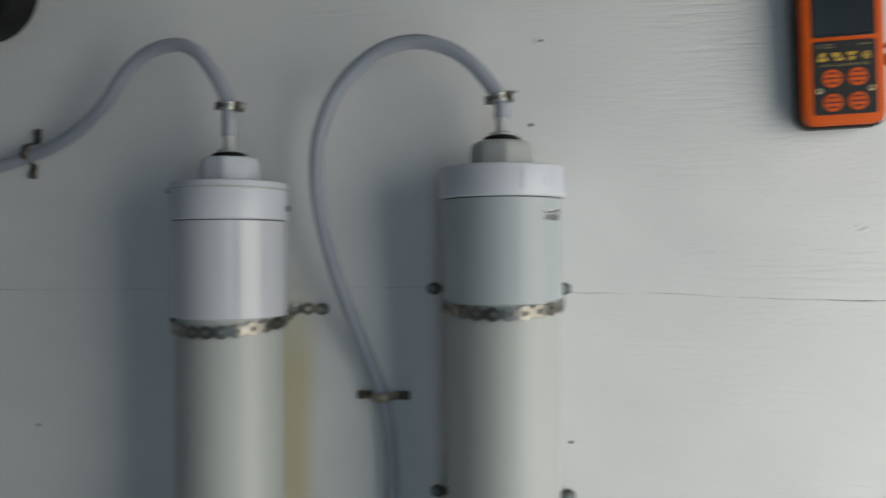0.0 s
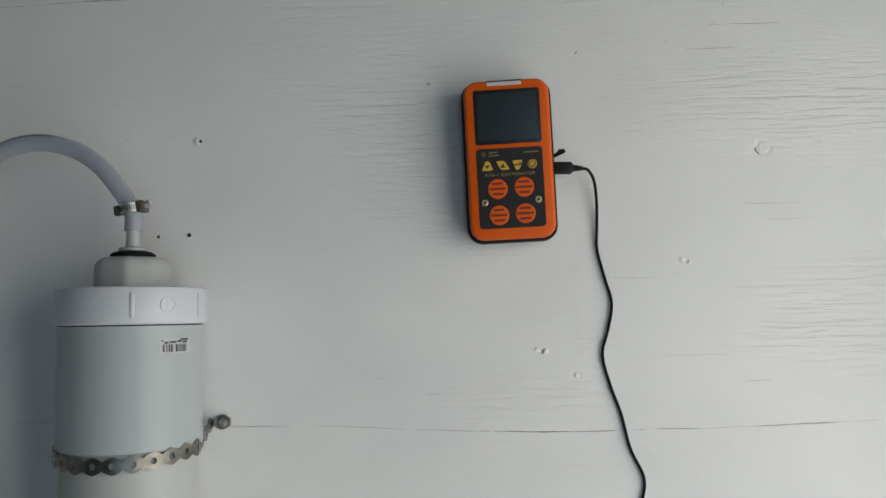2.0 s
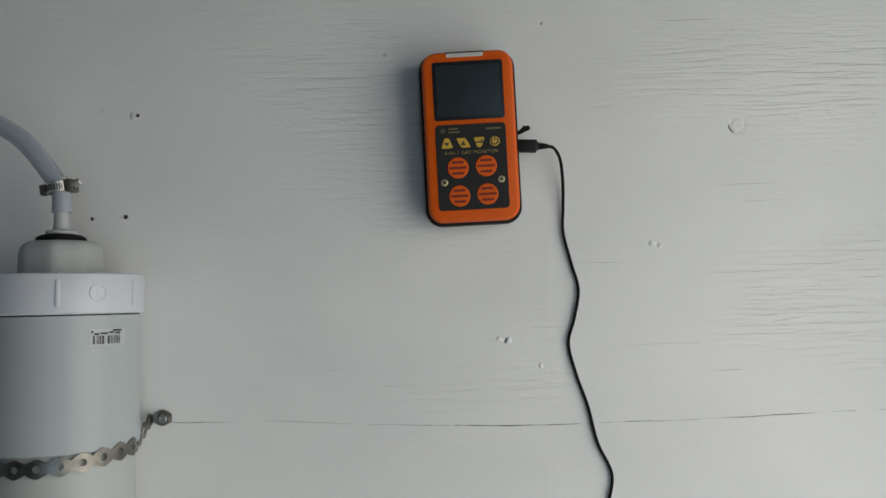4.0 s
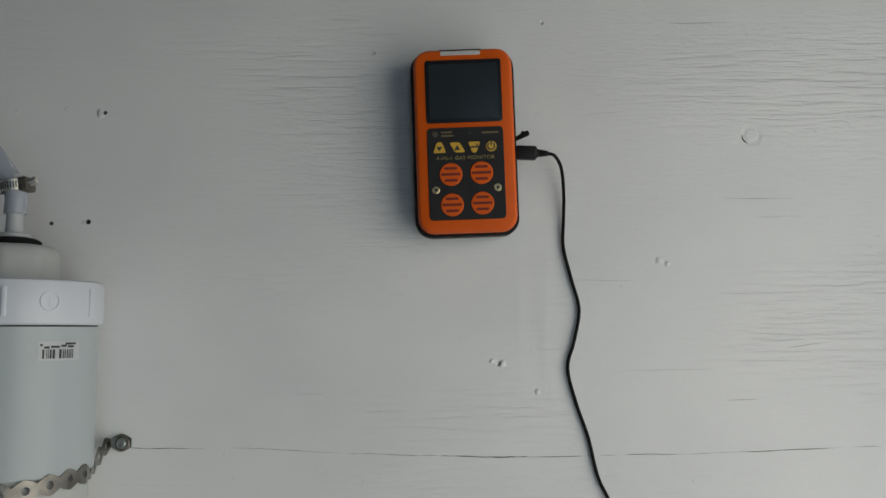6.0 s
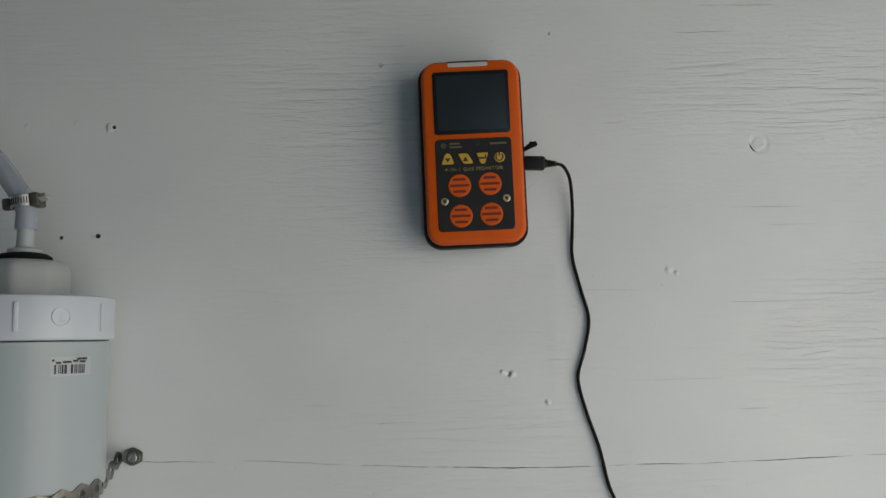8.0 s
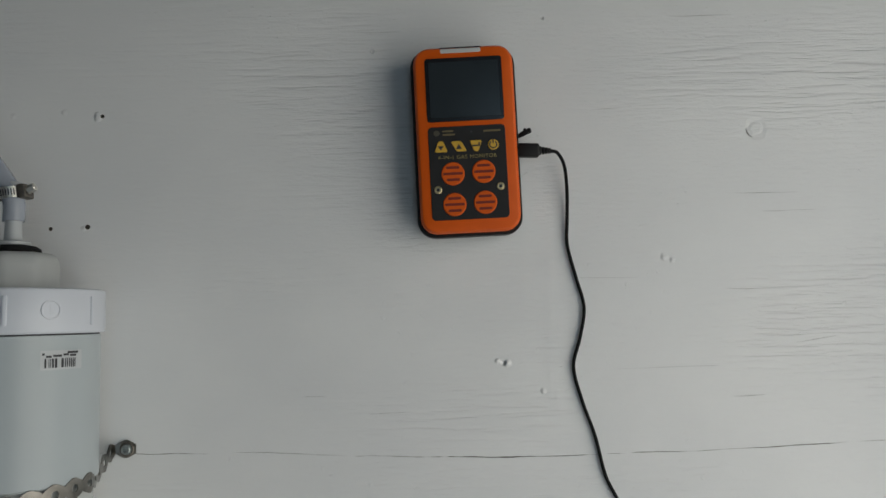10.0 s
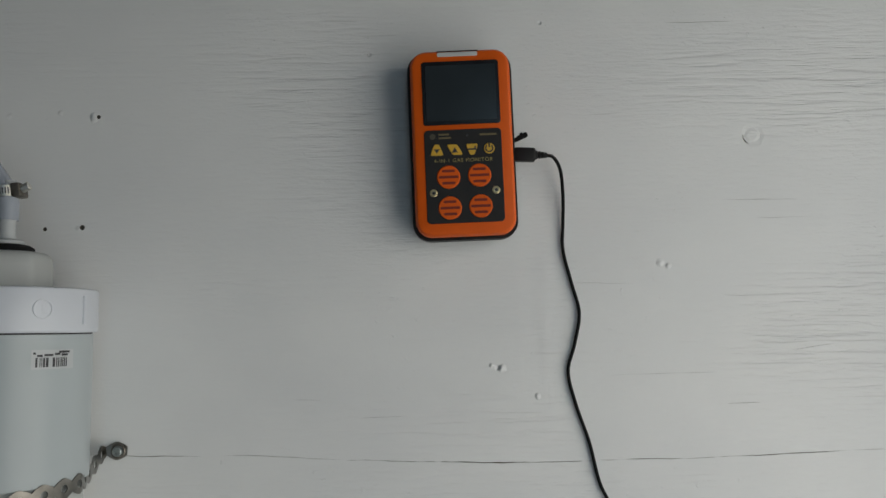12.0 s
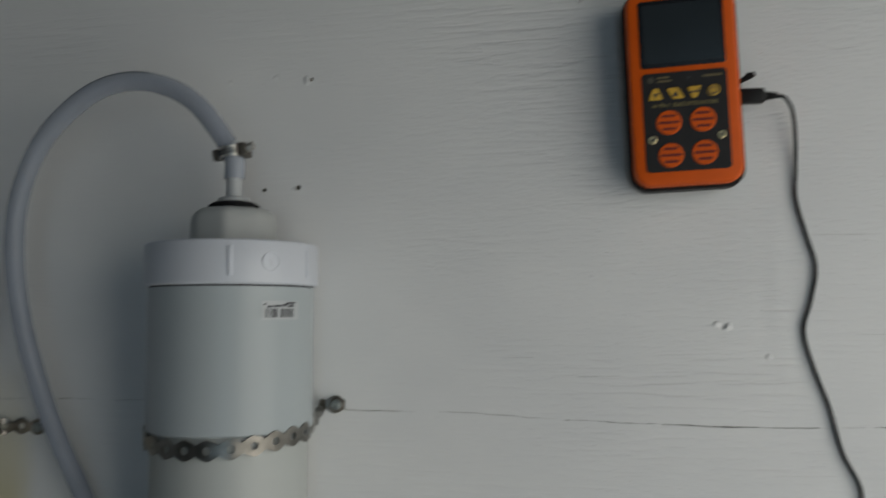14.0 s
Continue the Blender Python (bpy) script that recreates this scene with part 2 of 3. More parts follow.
def loft(sections, cap=True):
    """Skin through outlines of equal length, each (outline, y); closed at both ends."""
    bm = bmesh.new()
    rings = [[bm.verts.new((x, y, z)) for x, z in o] for o, y in sections]
    for a, b in zip(rings, rings[1:]):
        for k in range(len(a)):
            bm.faces.new((a[k], a[(k + 1) % len(a)], b[(k + 1) % len(a)], b[k]))
    if cap:
        bm.faces.new(rings[0])
        bm.faces.new(rings[-1][::-1])
    return bm


def plate(outline, y0, y1, bevel=0.0):
    """An upright slab of that outline from y0 (back) to y1 (front), its front edge eased."""
    if not bevel:
        return loft([(outline, y0), (outline, y1)])
    cx = sum(p[0] for p in outline) / len(outline)
    cz = sum(p[1] for p in outline) / len(outline)
    w = max(abs(p[0] - cx) for p in outline)
    h = max(abs(p[1] - cz) for p in outline)
    inner = [(cx + (x - cx) * (1 - bevel / w), cz + (z - cz) * (1 - bevel / h)) for x, z in outline]
    s = 1 if y1 < y0 else -1
    return loft([(outline, y0), (outline, y1 + s * bevel), (inner, y1)])


def smooth_path(pts, n=8):
    """Points along a smooth curve through pts."""
    P = [Vector(p) for p in pts]
    P = [2 * P[0] - P[1]] + P + [2 * P[-1] - P[-2]]
    out = []
    for i in range(1, len(P) - 2):
        a, b, c, d = P[i - 1:i + 3]
        for k in range(n):
            t = k / n
            out.append(0.5 * (2 * b + (c - a) * t + (2 * a - 5 * b + 4 * c - d) * t * t + (3 * b - a - 3 * c + d) * t ** 3))
    out.append(P[-2])
    return out


def tube(pts, r, seg=16, inner=0.0):
    bm = bmesh.new()
    rings, up = [], Vector((0, 1, 0.01))
    for i, p in enumerate(pts):
        t = (pts[min(i + 1, len(pts) - 1)] - pts[max(i - 1, 0)]).normalized()
        s = t.cross(up).normalized()
        u = s.cross(t).normalized()
        up = u
        rings.append([bm.verts.new(p + r * (math.cos(a) * s + math.sin(a) * u)) for a in [2 * math.pi * k / seg for k in range(seg)]])
    for a, b in zip(rings, rings[1:]):
        for k in range(seg):
            bm.faces.new((a[k], a[(k + 1) % seg], b[(k + 1) % seg], b[k]))
    bm.faces.new(rings[0][::-1])
    bm.faces.new(rings[-1])
    return bm


# ---- the room ----
CRACK_LINE = [(-1.70, 1.328), (-0.78, 1.328), (-0.55, 1.331), (-0.39, 1.3315), (-0.24, 1.3265), (-0.14, 1.3255), (-0.08, 1.3222), (0.0, 1.3195), (0.06, 1.3192), (0.18, 1.3215), (0.26, 1.324), (0.33, 1.327), (EAST, 1.330)]
TOP_LINE = [(-1.70, 1.722), (-0.80, 1.7235), (-0.46, 1.7250), (-0.361, 1.7275), (-0.269, 1.7290), (-0.10, 1.733), (0.15, 1.735), (EAST, 1.735)]
wall = thing("wall_north", pose(0, 0, 0), "white painted plywood wall with two hairline board joints", "wall", kind="structure")


def joint_edge(line, seed, gap):
    rnd = random.Random(seed)
    out = []
    for (xa, za), (xb, zb) in zip(line, line[1:]):
        n = max(2, int((xb - xa) / 0.005))
        for k in range(n):
            x = xa + (xb - xa) * k / n
            g = gap * max(0.06, 0.40 + 1.1 * noise.noise(Vector((x * 14, 0, 3)))) * (1 if -0.38 < x < 0.5 else 0.5)
            out.append((x, za + (zb - za) * k / n + 0.0009 * noise.noise(Vector((x * 30, 1.7, 0))) + g + rnd.uniform(-1, 1) * 0.00020))
    out.append(line[-1])
    return out


def drilled(x, z, r):
    return [(x + r * math.cos(2 * math.pi * k / 14), z + r * math.sin(2 * math.pi * k / 14)) for k in range(14)]


def check(xa, za, xb, zb, width):
    """A fine drying check in the veneer: a wavering slit that closes to nothing at both ends."""
    n = max(6, int((xb - xa) / 0.004))
    line = []
    for k in range(n + 1):
        t = k / n
        x = xa + (xb - xa) * t
        g = width * (0.10 + 0.90 * math.sin(math.pi * t) ** 0.6) * max(0.25, 0.65 + 0.9 * noise.noise(Vector((x * 60, za * 90, 0))))
        line.append((x, za + (zb - za) * t + 0.0007 * noise.noise(Vector((x * 40, za * 50, 5))), g / 2))
    return [(x, z - g) for x, z, g in line] + [(x, z + g) for x, z, g in line[::-1]]


def crescent(cx, cz, r, a0, a1, width, n=12):
    """The open edge of a loose knot: a curved slit, widest in its middle."""
    arc = [(radians(a0 + (a1 - a0) * k / n), width / 2 * (0.06 + math.sin(math.pi * k / n))) for k in range(n + 1)]
    return [(cx + (r + w) * math.cos(a), cz + (r + w) * math.sin(a)) for a, w in arc] + [(cx + (r - w) * math.cos(a), cz + (r - w) * math.sin(a)) for a, w in arc[::-1]]


def wall_panel(outline, holes, label):
    """A board with holes and checks: its front filled between the outline and the holes, its edges run back 18 mm."""
    bm = bmesh.new()
    loops = []
    for pts in [outline] + holes:
        vs = [bm.verts.new((x, 0, z)) for x, z in pts]
        loops.append([bm.edges.new((vs[k], vs[(k + 1) % len(vs)])) for k in range(len(vs))])
    bmesh.ops.triangle_fill(bm, edges=[e for l in loops for e in l], use_beauty=True, use_dissolve=False, normal=(0, -1, 0))
    rim = [e for l in loops for e in l if e.is_valid]
    g = bmesh.ops.extrude_edge_only(bm, edges=rim)
    for v in [v for v in g["geom"] if isinstance(v, bmesh.types.BMVert)]:
        v.co.y = 0.018
    me_ob = part("wall_panel", bm, WALL, wall, label, smooth=False)
    me_ob.data.materials.append(CRACK)
    for p in me_ob.data.polygons:
        if abs(p.normal.y) < 0.5:
            p.material_index = 1
    return me_ob


TOP_HOLES = [drilled(-0.2747, 1.5885, 0.0016), drilled(-0.314, 1.500, 0.0016), drilled(-0.285, 1.501, 0.0020), crescent(0.2365, 1.5672, 0.0068, 170, 255, 0.0010)]
TOP_HOLES += [check(*c) for c in ((0.191, 1.6810, 0.260, 1.6803, 0.00042), (0.171, 1.6590, 0.223, 1.6590, 0.00038), (0.211, 1.5170, 0.269, 1.5170, 0.00030),
                                  (0.238, 1.5025, 0.278, 1.5030, 0.00022), (0.105, 1.5845, 0.142, 1.5875, 0.00025), (0.0925, 1.4540, 0.140, 1.4530, 0.00026),
                                  (0.207, 1.4430, 0.252, 1.4430, 0.00026), (0.122, 1.3835, 0.200, 1.3850, 0.00028), (0.209, 1.3613, 0.234, 1.3620, 0.00030),
                                  (-0.119, 1.3670, -0.099, 1.3670, 0.00024), (-0.068, 1.3530, -0.036, 1.3540, 0.00026), (-0.103, 1.6640, -0.070, 1.6633, 0.00028),
                                  (0.051, 1.7055, 0.092, 1.7080, 0.00026), (0.2585, 1.4012, 0.293, 1.4060, 0.00024), (-0.076, 1.6510, -0.040, 1.6512, 0.00024))]
LOW_HOLES = [drilled(-0.246, 1.172, 0.0020), drilled(-0.854, 1.172, 0.0020)]
wall_panel(joint_edge(TOP_LINE, 3, 0.00060) + [(EAST, CEIL), (WEST, CEIL)], [], "top painted plywood board")
wall_panel(joint_edge(CRACK_LINE, 1, 0.00042) + joint_edge(TOP_LINE, 4, -0.00060)[::-1], TOP_HOLES, "middle painted plywood board")
wall_panel([(WEST, 0.0), (EAST, 0.0)] + joint_edge(CRACK_LINE, 2, -0.00042)[::-1], LOW_HOLES, "lower painted plywood board")
part("wall_backing", box(bmesh.new(), WEST, EAST, 0.019, 0.08, 0, CEIL), CRACK, wall, "dark framing behind the boards", smooth=False)


def setting(name, bm, mat, label, category):
    return tagged(link(name, bm, mat, smooth=False), label, category, kind="structure")


setting("floor", box(bmesh.new(), WEST - 0.1, EAST + 0.1, BACK - 0.1, 0.08, -0.1, -0.001), FLOOR, "dark timber floor of the small room", "floor")
setting("ceiling", box(bmesh.new(), WEST - 0.1, EAST + 0.1, BACK - 0.1, 0.08, CEIL + 0.001, CEIL + 0.1), ROOM, "plain painted ceiling", "ceiling")
setting("wall_west", box(bmesh.new(), WEST - 0.1, WEST - 0.001, BACK - 0.1, 0.08, 0, CEIL), ROOM, "plain painted side wall", "wall")
bm = bmesh.new()
for y0, y1, z0, z1 in ((BACK - 0.1, WIN[0], 0, CEIL), (WIN[1], 0.08, 0, CEIL), (WIN[0], WIN[1], 0, WIN[2]), (WIN[0], WIN[1], WIN[3], CEIL)):
    box(bm, EAST + 0.001, EAST + 0.1, y0, y1, z0, z1)
setting("wall_east", bm, ROOM, "plain painted side wall with a window opening", "wall")
bm = bmesh.new()
for x0, x1, z0, z1 in ((WEST, DOOR[0], 0, CEIL), (DOOR[1], EAST, 0, CEIL), (DOOR[0], DOOR[1], DOOR[3], CEIL)):
    box(bm, x0, x1, BACK - 0.1, BACK, z0, z1)
setting("wall_south", bm, ROOM, "plain painted wall with an open doorway", "wall")


# ---- pipes ----
def standpipe(cx, label, cap_top, sleeve_low, cap_high, glossy, group="pipes on the wall"):
    """A white drain pipe from the floor, with a wider sleeve, a screw cap, a hexagonal plug and a hose barb."""
    cy = -0.0635
    p = thing("pvc_pipe", pose(cx, cy, 0), label, "pipe", group)
    R, RS, RC = 0.0545, 0.0580, 0.0590 if glossy else 0.0610
    part("lower_pipe", lathe([(0, 0.0), (R, 0.0), (R, sleeve_low + 0.02), (0, sleeve_low + 0.02)]), PVC_PIPE, p, "matt white lower pipe")
    cb = cap_top - cap_high
    part("sleeve", lathe([(0, sleeve_low), (RS - 0.001, sleeve_low), (RS, sleeve_low + 0.001), (RS, cb - 0.0012), (RS - 0.004, cb - 0.0011), (0, cb - 0.001)], 96), PVC_GLOSS if glossy else PVC, p, "glossy white sleeve")
    cap = part("cap", lathe([(0, cb), (RC - 0.0014, cb), (RC, cb + 0.0012), (RC, cap_top - 0.002), (RC - 0.0006, cap_top - 0.0007), (RC - 0.002, cap_top), (0.034, cap_top), (0, cap_top)], 96), CAP, p, "white screw cap")
    part("gasket", lathe([(0, cb - 0.001), (RS - 0.0006, cb - 0.001), (RS - 0.0006, cb), (0, cb)]), INK, p, "dark seam under the cap")
    if glossy:
        part("rim_ring", lathe([(RC - 0.001, cap_top - 0.0085), (RC + 0.0014, cap_top - 0.008), (RC + 0.0014, cap_top - 0.0066), (RC - 0.001, cap_top - 0.006)], 96), PVC_PIPE, cap, "raised rim")
        part("screw", lathe([(0, 0), (0.003, 0), (0.003, 0.0025), (0.002, 0.0035), (0, 0.0035)], 14), ZINC, cap, "small screw head").matrix_local = pose(-RC * 0.866, -RC * 0.49, cap_top - 0.0085, 0, -90, 30)
        part("screw", lathe([(0, 0), (0.003, 0), (0.003, 0.0025), (0.002, 0.0035), (0, 0.0035)], 14), DARKMET, cap, "rusty screw head").matrix_local = pose(RC * 0.975, RC * 0.17, cap_top - 0.026, 0, 90, 10)
    else:
        # moulded marks on the cap: upright bars and a round emblem
        for a in (-66, -9, 128):
            bm = box(bmesh.new(), -0.0015, 0.0015, -0.0010, 0.0010, -0.0098, 0.0098, 0.0007)
            part("grip_rib", bm, CAP, cap).matrix_local = Matrix.Rotation(radians(a), 4, "Z") @ pose(RC + 0.0001, 0, cap_top - 0.0148, 0, 0, 90)
        bm = lathe([(0.0051, -0.0004), (0.0056, 0.0004), (0.0064, 0.0004), (0.0069, -0.0004)], 28)
        part("emblem_ring", bm, CAP, cap).matrix_local = Matrix.Rotation(radians(-40), 4, "Z") @ pose(RC - 0.0001, 0, cap_top - 0.0145, 90, 0, 90)
        bm = box(bmesh.new(), -0.0009, 0.0009, -0.0034, 0.0034, -0.0006, 0.0003, 0.0003)
        box(bm, -0.0009, 0.0030, -0.0034, -0.0018, -0.0006, 0.00025, 0.0003)
        part("emblem_bar", bm, CAP, cap).matrix_local = Matrix.Rotation(radians(-40), 4, "Z") @ pose(RC - 0.0001, 0, cap_top - 0.0145, 90, 0, 90)
    # plug: eight flats, tapering upward
    shoulder = ((0.0300, cap_top + 0.0235), (0.0290, cap_top + 0.0252), (0.0280, cap_top + 0.0258)) if glossy else ((0.0306, cap_top + 0.0205), (0.0288, cap_top + 0.0236), (0.0258, cap_top + 0.0256))
    bm = lathe([(0, cap_top - 0.002), (0.0316, cap_top - 0.002), (0.0313, cap_top + 0.0165), *shoulder, (0.0225, cap_top + 0.0262), (0, cap_top + 0.0262)], 64)
    for v in bm.verts:
        ang = math.atan2(v.co.y, v.co.x) - radians(14)
        f = math.cos(math.pi / 8) / math.cos((ang % (math.pi / 4)) - math.pi / 8)
        k = 1.0 if glossy else 0.9
        v.co.x, v.co.y = v.co.x * (1 - k + k * f), v.co.y * (1 - k + k * f)
    part("plug", bm, CAP if glossy else NUB, p, "white eight-sided plug" if glossy else "frosted grey eight-sided plug")
    zt = cap_top + 0.0276
    part("washer", lathe([(0, zt - 0.0014), (0.0178, zt - 0.0014), (0.0184, zt - 0.0004), (0.0182, zt + 0.0014), (0.0150, zt + 0.0034), (0.010, zt + 0.0042), (0, zt + 0.0042)], 40), RUBBER, p, "black rubber washer")
    zf = zt + 0.0042
    part("barb_fitting", lathe([(0, zf), (0.0115, zf), (0.0115, zf + 0.0022), (0.0105, zf + 0.003), (0.0062, zf + 0.0036), (0.0056, zf + 0.010), (0.0056, zf + 0.017), (0.0066, zf + 0.018),
                                (0.0056, zf + 0.022), (0.0066, zf + 0.023), (0.0056, zf + 0.027), (0.0066, zf + 0.028), (0.0056, zf + 0.032), (0.0050, zf + 0.045), (0, zf + 0.045)], 32), BARB, p, "pale nylon hose barb")
    return p


right_pipe = standpipe(-0.3095, "white PVC pipe with a smooth screw cap and barcode sticker", 1.4497, 1.3200, 0.0300, False)
left_pipe = standpipe(-0.5905, "glossy white PVC pipe with a rimmed cap, beside a yellow stain", 1.4405, 1.3045, 0.0385, True)

# barcode sticker, bent round the sleeve
RS = 0.0580


def curved_patch(a0, a1, z0, z1, r, n=10):
    bm = bmesh.new()
    lo, hi, lo2, hi2 = [], [], [], []
    for k in range(n + 1):
        a = radians(a0 + (a1 - a0) * k / n)
        for lst, z, rr in ((lo, z0, r), (hi, z1, r), (lo2, z0, r - 0.0002), (hi2, z1, r - 0.0002)):
            lst.append(bm.verts.new((rr * math.cos(a), rr * math.sin(a), z)))
    for k in range(n):
        bm.faces.new((lo[k], lo[k + 1], hi[k + 1], hi[k]))
        bm.faces.new((hi[k], hi[k + 1], hi2[k + 1], hi2[k]))
        bm.faces.new((lo2[k], lo2[k + 1], lo[k + 1], lo[k]))
    return bm


sticker = part("sticker", curved_patch(-45, -15, 1.3962, 1.4088, RS + 0.00025), STICKER, right_pipe, "white paper barcode sticker")
rnd = random.Random(5)
a = -42.5
while a < -19.5:
    w = rnd.choice((0.5, 0.8, 1.2, 1.7))
    if rnd.random() > 0.12:
        part("ink_bar", curved_patch(a, a + w, 1.3976, 1.4036, RS + 0.00045, 2), INK, sticker)
    a += w + rnd.choice((0.6, 0.9, 1.4))
for a0, a1, z in ((-44, -42.4, 1.4058), (-41.5, -38, 1.4042), (-37, -31, 1.4046), (-30, -26, 1.4052), (-27, -18.5, 1.4066), (-25, -20, 1.4047)):
    part("print_line", curved_patch(a0, a1, z, z + 0.0014, RS + 0.00045, 3), INK, sticker)


# ---- perforated straps ----
def strap_band(path, width=0.0138, pitch=0.0148, hole=0.0026):
    """A perforated hanger strap with scalloped edges, bent along a path; each pitch has one hole."""
    cum = [0.0]
    for p, q in zip(path, path[1:]):
        cum.append(cum[-1] + (q - p).length)

    def at(s):
        s = min(max(s, 0.0), cum[-1] - 1e-9)
        i = max(k for k in range(len(cum) - 1) if cum[k] <= s)
        t = (path[i + 1] - path[i]).normalized()
        return path[i] + t * (s - cum[i]), t

    count = int(cum[-1] / pitch)
    n = 24
    bm = bmesh.new()
    for c in range(count):
        s0 = (c + 0.5) * cum[-1] / count
        ring_o, ring_m, ring_i = [], [], []
        for k in range(n):
            ang = 2 * math.pi * (k + 0.5) / n
            du, dv = math.cos(ang), math.sin(ang)
            # square outline of the cell, its long edges waved
            f = 1 / max(abs(du), abs(dv))
            uo = du * f * pitch / 2
            vo = max(-1, min(1, dv * f)) * width / 2 * (0.80 + 0.20 * math.cos(2 * math.pi * uo / pitch)) if abs(dv) >= abs(du) else dv * f * width / 2 * 0.60
            for lst, u, v in ((ring_o, uo, vo), (ring_i, du * hole, dv * hole)):
                p, t = at(s0 + u * (cum[-1] / count) / pitch)
                wdir = (Vector((0, 0, 1)) - t * t.z).normalized()
                lst.append(bm.verts.new(p + wdir * v))
        for k in range(n):
            bm.faces.new((ring_o[k], ring_o[(k + 1) % n], ring_i[(k + 1) % n], ring_i[k]))
    bmesh.ops.remove_doubles(bm, verts=bm.verts, dist=0.0002)
    bmesh.ops.recalc_face_normals(bm, faces=bm.faces)
    bmesh.ops.solidify(bm, geom=list(bm.faces), thickness=0.0008)
    return bm


def strap(pipe_x, R, zf, ends, label):
    """Round the front of a pipe and back to two screws in the wall; ends: (x, z) of each screw."""
    cy = -0.0635
    (xl, zl), (xr, zr) = ends
    pts = [Vector((xl - 0.006, -0.0015, zl)), Vector((xl + 0.002, -0.0015, zl)), Vector((pipe_x - R + 0.009, -0.0030, zl)), Vector((pipe_x - R + 0.0085, -0.014, zl - 0.003)), Vector((pipe_x - R + 0.0060, -0.036, zf + 0.0085))]
    for k in range(0, 33):
        a = radians(180 + 180 * k / 32)
        lift = 0.0065 * abs(math.cos(a)) ** 2.5
        pts.append(Vector((pipe_x + (R + 0.0009) * math.cos(a), cy + (R + 0.0009) * math.sin(a), zf + lift)))
    pts += [Vector((pipe_x + R - 0.0060, -0.036, zf + 0.0085)), Vector((pipe_x + R - 0.0085, -0.014, zr - 0.003)), Vector((pipe_x + R - 0.009, -0.0030, zr)), Vector((xr - 0.002, -0.0015, zr)), Vector((xr + 0.006, -0.0015, zr))]
    t = thing("pipe_strap", pose(0, 0, 0), label, "pipe strap", "straps round the pipes")
    part("band", strap_band(smooth_path(pts, 3)), GALV, t, "perforated galvanised band")
    for x, z in ends:
        head = lathe([(0, 0), (0.0045, 0), (0.0045, 0.0009), (0.0040, 0.0014), (0.0036, 0.0042), (0.0031, 0.0047), (0.0018, 0.0047), (0.0015, 0.0034), (0, 0.0034)], 18)
        sc = part("screw", head, ZINC, t, "zinc hex-head screw")
        sc.matrix_local = pose(x, -0.0022, z, 90, 0, 0)
        part("washer", lathe([(0.0042, -0.0006), (0.0056, -0.0006), (0.0056, 0.0010), (0.0048, 0.0016), (0.0042, 0.0016)], 20), DARKMET, sc, "dark sealing washer")
    return t


strap(-0.3095, RS, 1.3120, ((-0.390, 1.3305), (-0.2510, 1.3305)), "perforated galvanised strap holding the capped white pipe")
strap(-0.5905, RS, 1.2925, ((-0.668, 1.3060), (-0.5110, 1.3080)), "perforated galvanised strap with a long free end beside a hose")
strap(-0.3095, 0.0545, 1.1020, ((-0.387, 1.1165), (-0.2480, 1.1175)), "perforated galvanised strap low on the capped pipe")


# ---- hoses, their clamps and clips ----
def braid(path, r, strands=7, pitch=0.034, thick=0.00036):
    """Crossed helical threads that run round a path, three-sided in section."""
    even = [path[0]]
    for p in path[1:]:
        while (p - even[-1]).length > 0.0022:
            even.append(even[-1] + (p - even[-1]).normalized() * 0.0022)
    verts, faces, up = [], [], Vector((0, 1, 0.01))
    frames = []
    for i, p in enumerate(even):
        t = (even[min(i + 1, len(even) - 1)] - even[max(i - 1, 0)]).normalized()
        s = t.cross(up).normalized()
        up = s.cross(t).normalized()
        frames.append((p, t, s, up))
    for way in (1, -1):
        for k in range(strands):
            first = len(verts)
            for i, (p, t, s, u) in enumerate(frames):
                a = way * 2 * math.pi * (i * 0.0022 / pitch) + 2 * math.pi * k / strands
                out, side = math.cos(a) * s + math.sin(a) * u, math.cos(a) * u - math.sin(a) * s
                c = p + out * (r + way * 0.0001)
                verts += [c + out * thick, c - out * thick * 0.5 + side * thick, c - out * thick * 0.5 - side * thick]
            for i in range(len(frames) - 1):
                for m in range(3):
                    q, n = first + 3 * i, (m + 1) % 3
                    faces.append((q + m, q + n, q + 3 + n, q + 3 + m))
    me = bpy.data.meshes.new("braid")
    me.from_pydata(verts, [], faces)
    bm = bmesh.new()
    bm.from_mesh(me)
    bpy.data.meshes.remove(me)
    return bm


def hose(pts, label):
    t = thing("vinyl_hose", pose(0, 0, 0), label, "hose", "clear hoses on the pipes")
    part("tubing", tube(smooth_path(pts, 8), 0.0074, 20), HOSE, t, "clear outer wall")
    part("bore", tube(smooth_path(pts, 8), 0.0049, 16), BORE, t, "darker hollow core seen through the wall")
    part("braid", braid([p for p in smooth_path(pts, 16) if p.z > 1.05 and p.x > -1.0], 0.0067), THREAD, t, "fine crossed reinforcing threads in the wall")
    return t


